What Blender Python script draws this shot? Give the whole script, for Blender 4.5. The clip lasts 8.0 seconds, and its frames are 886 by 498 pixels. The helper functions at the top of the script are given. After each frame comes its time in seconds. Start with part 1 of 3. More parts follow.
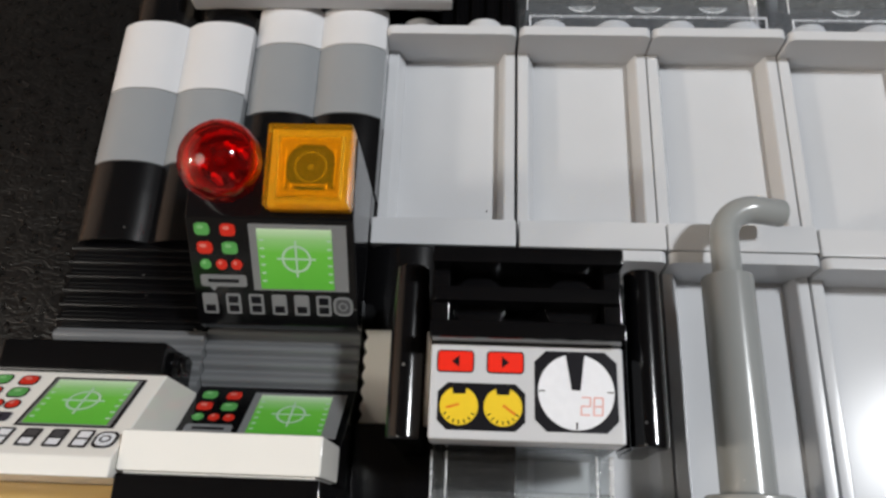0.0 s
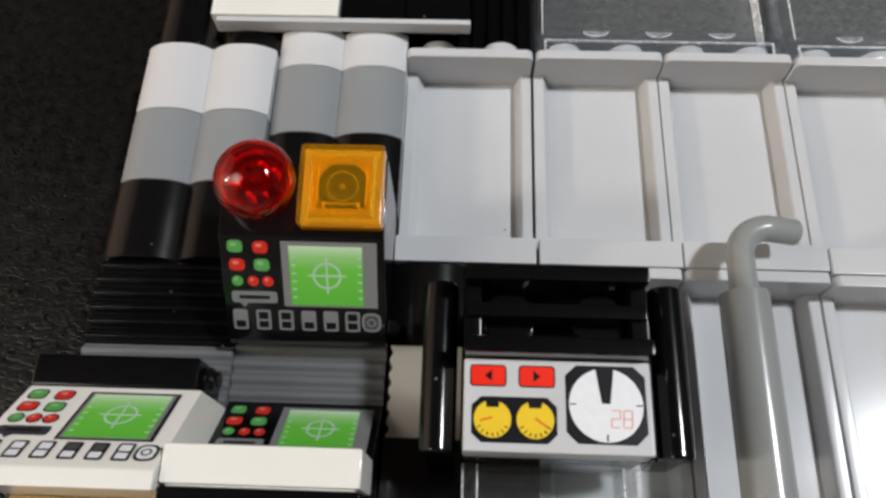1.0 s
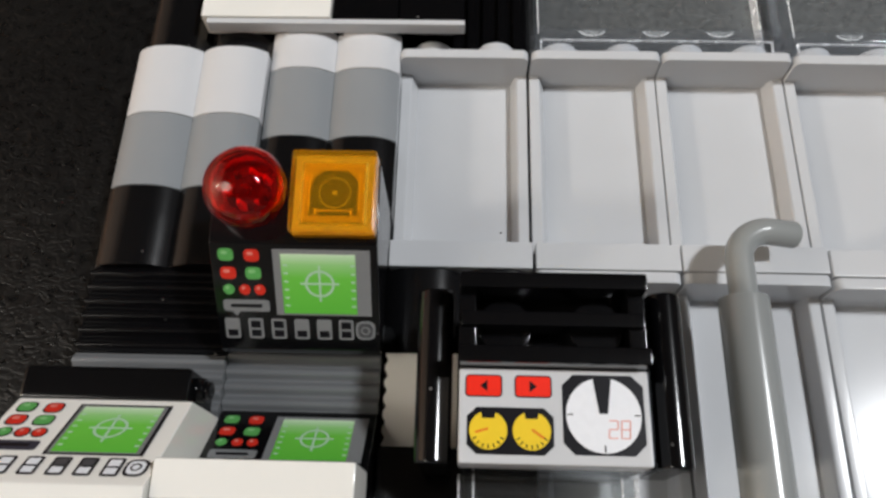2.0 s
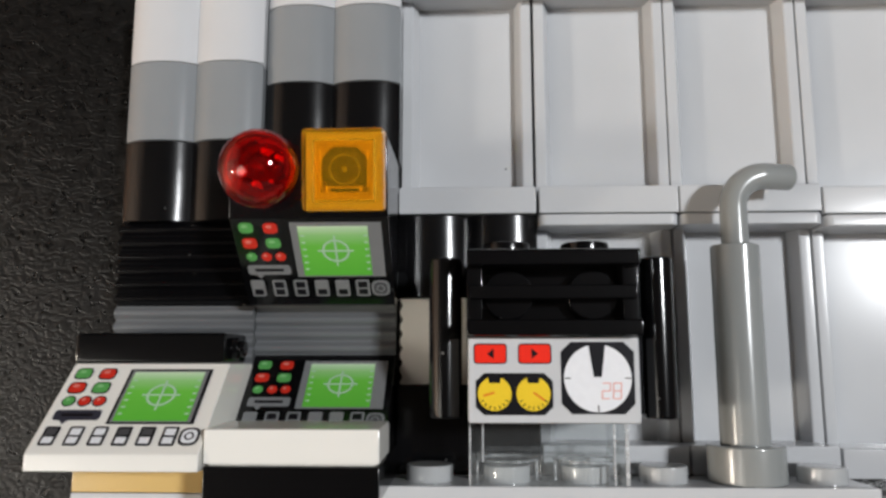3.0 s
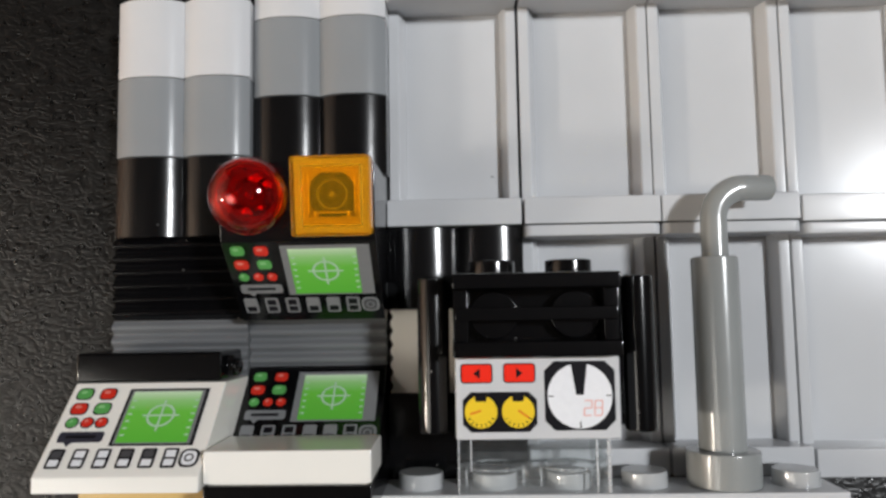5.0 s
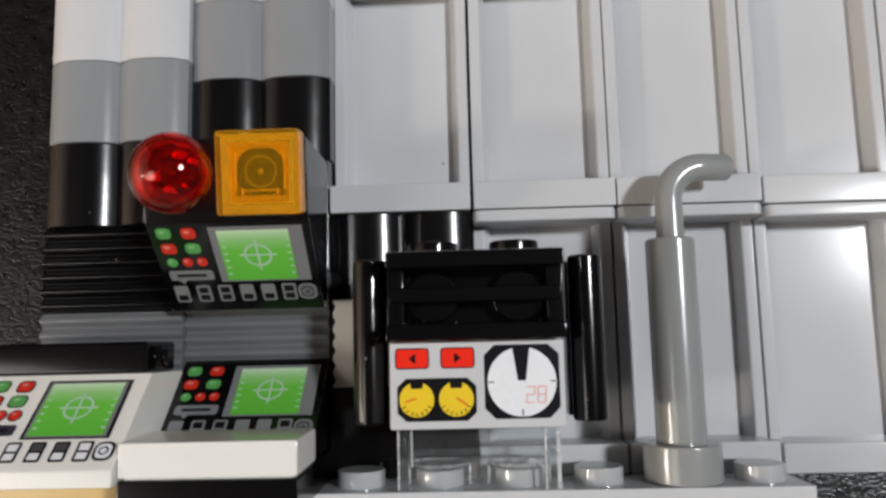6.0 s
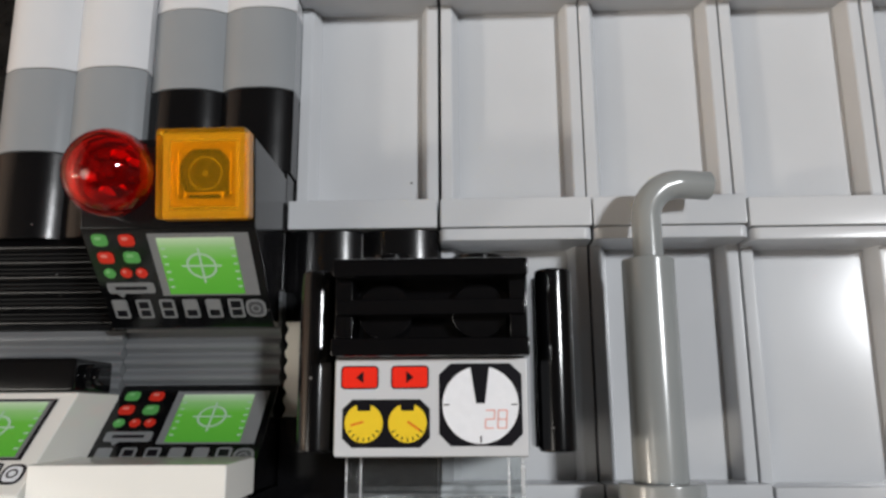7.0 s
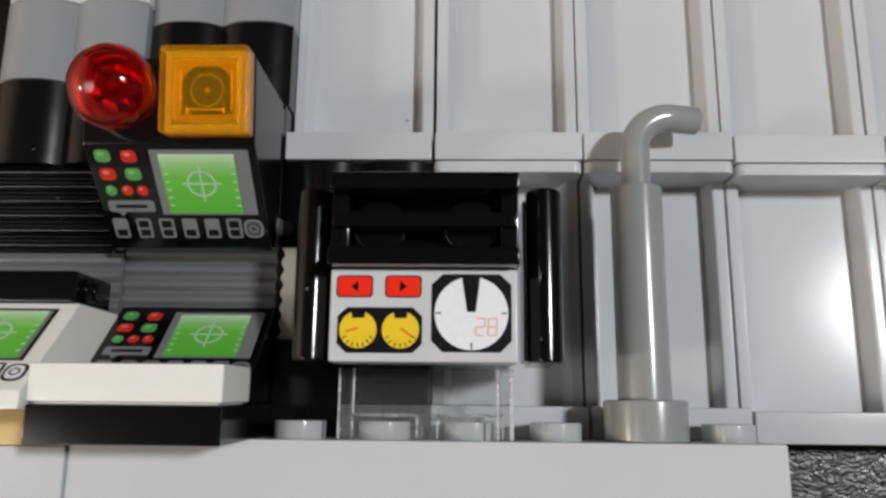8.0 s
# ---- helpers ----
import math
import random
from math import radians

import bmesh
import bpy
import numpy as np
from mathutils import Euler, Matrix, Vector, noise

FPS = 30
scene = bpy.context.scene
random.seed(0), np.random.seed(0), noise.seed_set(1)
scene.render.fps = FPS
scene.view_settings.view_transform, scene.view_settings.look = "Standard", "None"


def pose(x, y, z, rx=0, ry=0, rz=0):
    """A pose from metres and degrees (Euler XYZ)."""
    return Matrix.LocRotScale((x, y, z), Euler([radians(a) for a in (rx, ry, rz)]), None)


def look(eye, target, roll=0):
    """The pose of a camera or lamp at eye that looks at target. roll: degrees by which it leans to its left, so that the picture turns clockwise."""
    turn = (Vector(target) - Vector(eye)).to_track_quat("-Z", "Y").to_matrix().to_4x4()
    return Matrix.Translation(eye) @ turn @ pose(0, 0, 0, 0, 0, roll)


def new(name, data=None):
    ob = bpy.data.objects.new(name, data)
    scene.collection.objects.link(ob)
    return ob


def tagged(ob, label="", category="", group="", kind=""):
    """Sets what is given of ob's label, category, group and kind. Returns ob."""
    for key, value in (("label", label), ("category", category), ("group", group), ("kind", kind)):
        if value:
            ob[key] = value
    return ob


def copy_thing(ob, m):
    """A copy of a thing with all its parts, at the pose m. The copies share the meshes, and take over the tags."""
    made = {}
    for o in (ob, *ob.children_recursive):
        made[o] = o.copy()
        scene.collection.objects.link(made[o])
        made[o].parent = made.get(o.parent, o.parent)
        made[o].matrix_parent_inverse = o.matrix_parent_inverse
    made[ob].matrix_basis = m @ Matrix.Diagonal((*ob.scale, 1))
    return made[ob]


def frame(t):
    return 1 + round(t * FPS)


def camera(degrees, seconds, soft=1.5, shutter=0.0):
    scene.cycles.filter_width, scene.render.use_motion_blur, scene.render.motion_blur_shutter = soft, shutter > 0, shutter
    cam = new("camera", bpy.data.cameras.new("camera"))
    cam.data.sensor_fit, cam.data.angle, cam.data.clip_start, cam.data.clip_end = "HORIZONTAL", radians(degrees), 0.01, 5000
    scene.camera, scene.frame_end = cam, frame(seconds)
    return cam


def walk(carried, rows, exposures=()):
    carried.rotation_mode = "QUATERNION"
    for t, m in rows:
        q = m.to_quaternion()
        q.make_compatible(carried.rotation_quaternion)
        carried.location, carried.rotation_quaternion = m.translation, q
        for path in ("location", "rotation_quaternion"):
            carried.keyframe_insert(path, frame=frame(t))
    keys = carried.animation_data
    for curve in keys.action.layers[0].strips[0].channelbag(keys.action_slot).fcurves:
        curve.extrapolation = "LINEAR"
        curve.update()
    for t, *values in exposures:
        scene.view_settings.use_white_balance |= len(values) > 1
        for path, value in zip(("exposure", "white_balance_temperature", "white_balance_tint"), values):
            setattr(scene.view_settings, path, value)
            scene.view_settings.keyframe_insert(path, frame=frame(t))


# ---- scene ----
# Millimetres: x along the wall, y up the model, z out of the tabletop on which the model lies on its back.
cam = camera(60.41, 8.0, soft=2.8)
LIFT = 8.0  # height of the wall's front face over the tabletop
PATH = [
    (0, 11.702, -30.438, 75.983, 21.592, 1.865, 2.213),
    (0.2, 10.482, -30.886, 76.142, 22.051, 1.434, 2.232),
    (0.5, 8.555, -31.714, 78.022, 22.290, 1.100, 2.127),
    (0.7, 8.637, -31.714, 77.910, 22.394, 0.935, 1.846),
    (1, 7.792, -31.353, 77.798, 22.948, 0.858, 1.901),
    (1.2, 8.279, -31.806, 76.468, 23.554, 0.995, 1.833),
    (2.3, 8.095, -27.773, 78.327, 20.780, 1.047, 1.095),
    (2.5, 6.913, -26.058, 79.940, 16.253, 1.932, 0.712),
    (2.7, 6.958, -24.308, 80.799, 13.656, 2.167, 0.534),
    (2.8, 7.752, -23.140, 82.157, 12.435, 2.470, 0.191),
    (3, 8.654, -16.808, 85.436, 8.507, 2.295, -0.028),
    (3.2, 9.954, -10.469, 86.605, 6.390, 2.279, 0.034),
    (3.3, 10.129, -8.631, 86.833, 5.129, 2.264, -0.010),
    (3.5, 10.421, -6.444, 84.354, 3.598, 2.529, -0.316),
    (3.7, 11.100, -5.282, 83.008, 1.713, 3.143, -0.543),
    (3.8, 11.665, -5.613, 82.407, 0.866, 3.180, -0.768),
    (4, 11.013, -6.984, 83.945, -1.485, 2.755, -0.855),
    (4.1, 10.440, -7.820, 85.685, -2.828, 2.770, -1.029),
    (4.2, 9.623, -7.885, 86.854, -3.463, 2.488, -0.892),
    (4.3, 9.852, -6.502, 88.255, -3.999, 2.401, -1.040),
    (4.4, 10.163, -6.423, 87.522, -3.019, 2.026, -1.217),
    (4.5, 10.374, -6.480, 87.637, -1.783, 2.106, -1.422),
    (4.7, 9.451, -7.977, 88.880, 2.084, 2.028, -0.971),
    (5.8, 14.402, -13.432, 84.242, 6.713, 2.538, -1.231),
    (6, 15.686, -14.675, 83.382, 7.033, 2.214, -1.345),
    (6.2, 15.552, -16.809, 81.604, 7.627, 2.101, -0.860),
    (6.5, 15.259, -18.536, 81.676, 9.525, 2.026, -0.236),
    (6.7, 17.323, -19.116, 81.481, 10.422, 2.398, -0.069),
    (7, 19.422, -18.888, 76.921, 12.187, 2.242, -0.301),
    (7.2, 18.848, -19.015, 74.294, 12.816, 1.778, -0.056),
    (7.5, 18.866, -21.018, 74.406, 12.795, 1.479, 0.192),
    (7.7, 19.206, -23.067, 75.450, 12.632, 1.603, 0.362),
    (8, 19.250, -26.167, 77.415, 12.002, 1.398, 0.538),
]
walk(cam, [(t, pose(x / 1000, y / 1000, (z + LIFT) / 1000, rx, ry, rz)) for t, x, y, z, rx, ry, rz in PATH],
     [(0, 0.06, 6500, 10), (1.2, 0.06, 6500, 10), (3.0, 0.0, 6500, 10), (4.4, 0.06, 6500, 10), (6.0, -0.07, 6500, 10), (8.0, -0.08, 6500, 10)])

# ---------------------------------------------------------------- light
world = bpy.data.worlds.new("room_air")
scene.world = world
world.use_nodes = True
world.node_tree.nodes["Background"].inputs[0].default_value = (0.008, 0.008, 0.009, 1)
world.node_tree.nodes["Background"].inputs[1].default_value = 1.0


def ceiling_lamp(name, x, y, z, watts, radius, colour):
    data = bpy.data.lights.new(name, "AREA")
    data.shape, data.size, data.energy, data.color = "DISK", radius * 2, watts, colour
    ob = new(name, data)
    ob.matrix_world = look((x, y, z), (0.015, 0, 0))
    return ob


ceiling_lamp("ceiling_lamp_light", 0.95, 0.21, 1.58, 24.5, 0.09, (0.975, 1.0, 1.03))
ceiling_lamp("shaded_lamp_light", -1.17, -0.44, 1.55, 6.5, 0.38, (1.0, 0.95, 0.87))

bulb = bpy.data.lights.new("pendant_bulb_light", "POINT")
bulb.energy, bulb.shadow_soft_size, bulb.color = 20.0, 0.06, (1.0, 0.92, 0.80)
new("pendant_bulb_light", bulb).location = (-1.22, -0.22, 0.68)


# ---------------------------------------------------------------- materials
def nodes_of(name):
    m = bpy.data.materials.new(name)
    m.use_nodes = True
    t = m.node_tree
    return m, t, t.nodes["Principled BSDF"]


def noise_node(t, scale, detail=3.0, rough=0.55, stretch=None):
    co = t.nodes.new("ShaderNodeTexCoord")
    n = t.nodes.new("ShaderNodeTexNoise")
    n.inputs["Scale"].default_value = scale
    n.inputs["Detail"].default_value = detail
    n.inputs["Roughness"].default_value = rough
    if stretch:
        mp = t.nodes.new("ShaderNodeMapping")
        mp.inputs["Scale"].default_value = stretch
        t.links.new(co.outputs["Object"], mp.inputs["Vector"])
        t.links.new(mp.outputs["Vector"], n.inputs["Vector"])
    else:
        t.links.new(co.outputs["Object"], n.inputs["Vector"])
    return n


def ramp(t, src, stops):
    r = t.nodes.new("ShaderNodeValToRGB")
    while len(r.color_ramp.elements) < len(stops):
        r.color_ramp.elements.new(0.5)
    for e, (p, c) in zip(r.color_ramp.elements, stops):
        e.position, e.color = p, (*c, 1) if len(c) == 3 else c
    t.links.new(src, r.inputs[0])
    return r


def plastic(name, colour, rough=0.16, vary=0.06, wave=0.12, shine=0.5, dust=0.0, peel=0.012):
    """Moulded ABS: slight tint variation, a faint sink-mark ripple and fine scuffs in the gloss."""
    m, t, b = nodes_of(name)
    big = noise_node(t, 90, 2)
    lo = tuple(c * (1 - vary) for c in colour)
    hi = tuple(min(1, c * (1 + vary)) for c in colour)
    tint = ramp(t, big.outputs["Fac"], [(0.3, lo), (0.7, hi)])
    if dust:
        speck = t.nodes.new("ShaderNodeTexVoronoi")
        speck.inputs["Scale"].default_value = 520
        co = t.nodes.new("ShaderNodeTexCoord")
        t.links.new(co.outputs["Object"], speck.inputs["Vector"])
        dots = ramp(t, speck.outputs["Distance"], [(0.05, (1, 1, 1)), (0.09, (0, 0, 0))])
        some = ramp(t, noise_node(t, 240, 2).outputs["Fac"], [(0.52, (0, 0, 0)), (0.62, (dust,) * 3)])
        both = t.nodes.new("ShaderNodeMath")
        both.operation = "MULTIPLY"
        t.links.new(dots.outputs[0], both.inputs[0])
        t.links.new(some.outputs[0], both.inputs[1])
        over = t.nodes.new("ShaderNodeMixRGB")
        over.inputs[2].default_value = (0.55, 0.53, 0.5, 1)
        t.links.new(both.outputs[0], over.inputs[0])
        t.links.new(tint.outputs[0], over.inputs[1])
        t.links.new(over.outputs[0], b.inputs["Base Color"])
    else:
        t.links.new(tint.outputs[0], b.inputs["Base Color"])
    scuff = noise_node(t, 900, 4, 0.65, (1, 0.25, 1))
    t.links.new(ramp(t, scuff.outputs["Fac"], [(0.3, (rough * 0.95,) * 3), (0.8, (rough * 1.09,) * 3)]).outputs[0], b.inputs["Roughness"])
    ripple = noise_node(t, 130, 1.5)
    grain = noise_node(t, 2600, 2)
    mix = t.nodes.new("ShaderNodeMath")
    mix.operation = "MULTIPLY_ADD"
    mix.inputs[1].default_value = peel
    t.links.new(grain.outputs["Fac"], mix.inputs[0])
    t.links.new(ripple.outputs["Fac"], mix.inputs[2])
    bump = t.nodes.new("ShaderNodeBump")
    bump.inputs["Strength"].default_value = wave
    bump.inputs["Distance"].default_value = 0.0006
    t.links.new(mix.outputs[0], bump.inputs["Height"])
    t.links.new(bump.outputs[0], b.inputs["Normal"])
    b.inputs["IOR"].default_value = 1.54
    b.inputs["Specular IOR Level"].default_value = shine
    return m


def clear_plastic(name, colour, rough=0.03, ior=1.5, clear=1.0, wave=0.1):
    m, t, b = nodes_of(name)
    b.inputs["Base Color"].default_value = (*colour, 1)
    b.inputs["Transmission Weight"].default_value = clear
    b.inputs["IOR"].default_value = ior
    n = noise_node(t, 700, 3)
    t.links.new(ramp(t, n.outputs["Fac"], [(0.3, (rough * 0.6,) * 3), (0.8, (rough * 2.0,) * 3)]).outputs[0], b.inputs["Roughness"])
    bump = t.nodes.new("ShaderNodeBump")
    bump.inputs["Strength"].default_value = wave
    bump.inputs["Distance"].default_value = 0.0004
    t.links.new(noise_node(t, 260, 2).outputs["Fac"], bump.inputs["Height"])
    t.links.new(bump.outputs[0], b.inputs["Normal"])
    return m


def thin_clear(name, tint, haze=0.05, rough=0.04):
    """Clear moulded plastic in thin walls: see-through with a little surface haze, glossy where it is grazed."""
    m, t, b = nodes_of(name)
    clear, milk, gloss = (t.nodes.new("ShaderNodeBsdf" + k) for k in ("Transparent", "Diffuse", "Glossy"))
    clear.inputs["Color"].default_value = (*tint, 1)
    milk.inputs["Color"].default_value = (0.75, 0.77, 0.77, 1)
    gloss.inputs["Roughness"].default_value = rough
    scuffed = ramp(t, noise_node(t, 1300, 4, 0.7).outputs["Fac"], [(0.3, (haze * 0.5,) * 3), (0.75, (haze * 1.6,) * 3)])
    body, coat = t.nodes.new("ShaderNodeMixShader"), t.nodes.new("ShaderNodeMixShader")
    facing, steep, edge = t.nodes.new("ShaderNodeLayerWeight"), t.nodes.new("ShaderNodeMath"), t.nodes.new("ShaderNodeMath")
    steep.operation, steep.inputs[1].default_value = "POWER", 4.5
    edge.operation, edge.inputs[1].default_value, edge.inputs[2].default_value = "MULTIPLY_ADD", 0.9, 0.04
    t.links.new(facing.outputs["Facing"], steep.inputs[0])
    t.links.new(steep.outputs[0], edge.inputs[0])
    t.links.new(scuffed.outputs[0], body.inputs[0])
    t.links.new(clear.outputs[0], body.inputs[1])
    t.links.new(milk.outputs[0], body.inputs[2])
    t.links.new(edge.outputs[0], coat.inputs[0])
    t.links.new(body.outputs[0], coat.inputs[1])
    t.links.new(gloss.outputs[0], coat.inputs[2])
    t.links.new(coat.outputs[0], t.nodes["Material Output"].inputs["Surface"])
    t.nodes.remove(b)
    return m


def ink(name, colour, rough=0.3):
    m, t, b = nodes_of(name)
    n = noise_node(t, 1500, 3)
    lo = tuple(c * 0.96 for c in colour)
    t.links.new(ramp(t, n.outputs["Fac"], [(0.3, lo), (0.7, colour)]).outputs[0], b.inputs["Base Color"])
    b.inputs["Roughness"].default_value = rough
    b.inputs["Specular IOR Level"].default_value = 0.25
    return m


def leather():
    """Grained black leather: drawn-out pebbles with creases between them, sparse glints, a little dust."""
    m, t, b = nodes_of("black_leather")
    co = t.nodes.new("ShaderNodeTexCoord")
    warp = noise_node(t, 380, 2)
    add = t.nodes.new("ShaderNodeMixRGB")
    add.blend_type = "ADD"
    add.inputs[0].default_value = 0.0022
    t.links.new(co.outputs["Object"], add.inputs[1])
    t.links.new(warp.outputs["Color"], add.inputs[2])
    draw = t.nodes.new("ShaderNodeMapping")
    draw.inputs["Scale"].default_value = (0.6, 1.25, 1)
    draw.inputs["Rotation"].default_value = (0, 0, 0.25)
    t.links.new(add.outputs[0], draw.inputs["Vector"])
    vor = t.nodes.new("ShaderNodeTexVoronoi")
    vor.feature = "SMOOTH_F1"
    vor.inputs["Scale"].default_value = 2200
    vor.inputs["Smoothness"].default_value = 0.35
    t.links.new(draw.outputs[0], vor.inputs["Vector"])
    pebble = ramp(t, vor.outputs["Distance"], [(0.1, (1, 1, 1)), (0.45, (0.7, 0.7, 0.7)), (0.8, (0, 0, 0))])
    fine = noise_node(t, 2600, 2, 0.6)
    mix = t.nodes.new("ShaderNodeMath")
    mix.operation = "MULTIPLY_ADD"
    mix.inputs[1].default_value = 0.3
    t.links.new(fine.outputs["Fac"], mix.inputs[0])
    t.links.new(pebble.outputs[0], mix.inputs[2])
    bump = t.nodes.new("ShaderNodeBump")
    bump.inputs["Strength"].default_value = 0.4
    bump.inputs["Distance"].default_value = 0.00011
    t.links.new(mix.outputs[0], bump.inputs["Height"])
    t.links.new(bump.outputs[0], b.inputs["Normal"])
    big = noise_node(t, 45, 3)
    t.links.new(ramp(t, big.outputs["Fac"], [(0.3, (0.002, 0.002, 0.0022)), (0.75, (0.005, 0.0048, 0.0046))]).outputs[0], b.inputs["Base Color"])
    b.inputs["Specular IOR Level"].default_value = 0.4
    worn = noise_node(t, 700, 3)
    t.links.new(ramp(t, worn.outputs["Fac"], [(0.35, (0.26,) * 3), (0.7, (0.42,) * 3)]).outputs[0], b.inputs["Roughness"])
    return m


def paint(name, colour):
    m, t, b = nodes_of(name)
    n = noise_node(t, 3, 5)
    lo = tuple(c * 0.93 for c in colour)
    t.links.new(ramp(t, n.outputs["Fac"], [(0.3, lo), (0.7, colour)]).outputs[0], b.inputs["Base Color"])
    b.inputs["Roughness"].default_value = 0.7
    return m


def varnished_wood():
    """Straight-grained brown wood under varnish."""
    m, t, b = nodes_of("varnished_wood")
    grain = noise_node(t, 60, 5, 0.6, (1, 0.06, 1))
    t.links.new(ramp(t, grain.outputs["Fac"], [(0.3, (0.36, 0.19, 0.10)), (0.7, (0.52, 0.30, 0.17))]).outputs[0], b.inputs["Base Color"])
    b.inputs["Roughness"].default_value = 0.35
    return m


PALE = plastic("pale_grey_plastic", (0.56, 0.57, 0.585), 0.17, 0.02, 0.015, 0.11)
GREY = plastic("light_grey_plastic", (0.268, 0.282, 0.293), 0.17, 0.03, 0.05)
MID = plastic("pipe_grey_plastic", (0.28, 0.292, 0.287), 0.2, 0.05, 0.05, 0.5, 0.4)
DARKGREY = plastic("dark_grey_plastic", (0.15, 0.156, 0.162), 0.2, 0.04)
# One white plastic, two tones: dimmer light on the logs goes into the colour.
WHITE = plastic("white_plastic", (0.84, 0.825, 0.775), 0.18, 0.02, 0.04)
DIM_LOG_WHITE = plastic("dimmed_white_plastic", (0.64, 0.643, 0.655), 0.2, 0.02, 0.04)
LOG_BLACK = plastic("black_log_plastic", (0.0035, 0.0035, 0.004), 0.2, 0.1, 0.12, 0.5, 0.35, 0.06)
# Same plastic as the base brick, darkened for studs that stand in shade.
STUD_SHADED = plastic("shaded_stud_plastic", (0.44, 0.45, 0.455), 0.12, 0.03, 0.05, 0.6)
BLACK = plastic("black_plastic", (0.003, 0.003, 0.0035), 0.14, 0.1, 0.05, 0.4, 0.35)
TAN = plastic("tan_plastic", (0.63, 0.43, 0.16), 0.2, 0.04, 0.05)
RED_CLEAR = clear_plastic("clear_red_plastic", (0.80, 0.016, 0.014), 0.02, 1.49, 0.98, 0.3)
AMBER_CLEAR = clear_plastic("clear_amber_plastic", (0.86, 0.49, 0.022), 0.12, 1.28, 0.91)
# Opaque ambers: light scattered inside the clear tile, put into colour.
AMBER_SKIRT = plastic("amber_skirt_scatter_plastic", (0.33, 0.178, 0.007), 0.5, 0.14)
AMBER_DEEP = plastic("amber_scatter_plastic", (0.29, 0.153, 0.006), 0.45, 0.12)
AMBER_GLINT = plastic("amber_glint_plastic", (0.80, 0.48, 0.05), 0.08, 0.08)
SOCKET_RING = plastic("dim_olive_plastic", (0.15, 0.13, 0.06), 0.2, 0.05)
RED_CORE = plastic("dark_red_core_plastic", (0.06, 0.002, 0.002), 0.12, 0.1)
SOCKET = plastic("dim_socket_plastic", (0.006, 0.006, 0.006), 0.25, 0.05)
RED_GLINT = plastic("red_glint_plastic", (0.55, 0.03, 0.02), 0.06, 0.1)
RED_DEEP = plastic("red_core_plastic", (0.10, 0.003, 0.0025), 0.2, 0.1)
CLEAR = thin_clear("thin_clear_plastic", (0.93, 0.94, 0.96), 0.014)
BRICK_CLEAR = thin_clear("clear_brick_plastic", (0.96, 0.97, 0.97), 0.012)
# Extra milk stands in for whitish reflections low in the clear brick.
BRICK_HAZY = thin_clear("hazy_clear_brick_plastic", (0.95, 0.96, 0.96), 0.045)
# Milk in the panes stands in for their grey reflections.
PANE_CLEAR = thin_clear("hazy_pane_plastic", (0.85, 0.88, 0.89), 0.08)
# Milky plastics for highlights and refractions painted onto the clear pieces.
SOFT_HIGHLIGHT = thin_clear("soft_highlight_plastic", (0.80, 0.82, 0.83), 0.24)
EDGE_HIGHLIGHT = clear_plastic("edge_highlight_plastic", (0.86, 0.87, 0.88), 0.2, 1.45, 0.55)
LEATHER = leather()
TABLE_WOOD = varnished_wood()
ROOM = paint("room_paint", (0.06, 0.056, 0.053))
BOUNCE_ROOM = paint("bounce_room_paint", (0.22, 0.217, 0.21))
WARM_ROOM = paint("warm_room_paint", (0.82, 0.66, 0.54))
CEILING = paint("ceiling_paint", (0.055, 0.054, 0.052))
INK_BLACK = ink("black_ink", (0.006, 0.0055, 0.008))
INK_GREY = ink("grey_ink", (0.2, 0.205, 0.21))
INK_DARK = ink("dark_grey_ink", (0.07, 0.07, 0.075))
INK_MINT = ink("pale_green_ink", (0.42, 0.62, 0.45))
INK_BUTTON = ink("button_green_ink", (0.10, 0.36, 0.09))
INK_GREENSHINE = ink("button_green_light_ink", (0.24, 0.52, 0.22))
INK_REDSHINE = ink("red_light_ink", (0.72, 0.22, 0.18))
INK_RED = ink("red_ink", (0.62, 0.03, 0.016))
INK_KEY = ink("bright_red_ink", (0.86, 0.028, 0.012))
INK_YELLOW = ink("yellow_ink", (0.83, 0.58, 0.03))
INK_ORANGE = ink("orange_ink", (0.75, 0.22, 0.02))
INK_WHITE = ink("white_ink", (0.80, 0.815, 0.85))
INK_SLATE = ink("slate_ink", (0.035, 0.035, 0.05))
INK_ROSE = ink("rose_ink", (0.80, 0.46, 0.42))


# ---------------------------------------------------------------- helpers of the building
def at(x, y, z):
    return Vector((x / 1000, y / 1000, (z + LIFT) / 1000))


def mesh_of(name, bm, material, smooth=True):
    bmesh.ops.transform(bm, matrix=Matrix.Scale(0.001, 4), verts=bm.verts)
    me = bpy.data.meshes.new(name)
    bm.to_mesh(me)
    bm.free()
    me.materials.append(material)
    if smooth:
        me.polygons.foreach_set("use_smooth", [True] * len(me.polygons))
        me.set_sharp_from_angle(angle=radians(40))
    return me


def thing(name, x, y, z, label, category, group="", kind=""):
    ob = new(name)
    ob.empty_display_size = 0.004
    ob.location = at(x, y, z)
    return tagged(ob, label, category, group, kind)


def part(name, bm, material, parent, label="", smooth=True):
    ob = new(name, mesh_of(name, bm, material, smooth))
    ob.parent = parent
    if smooth:
        even = ob.modifiers.new("even_faces", "WEIGHTED_NORMAL")
        even.keep_sharp, even.weight = True, 80
    return tagged(ob, label) if label else ob


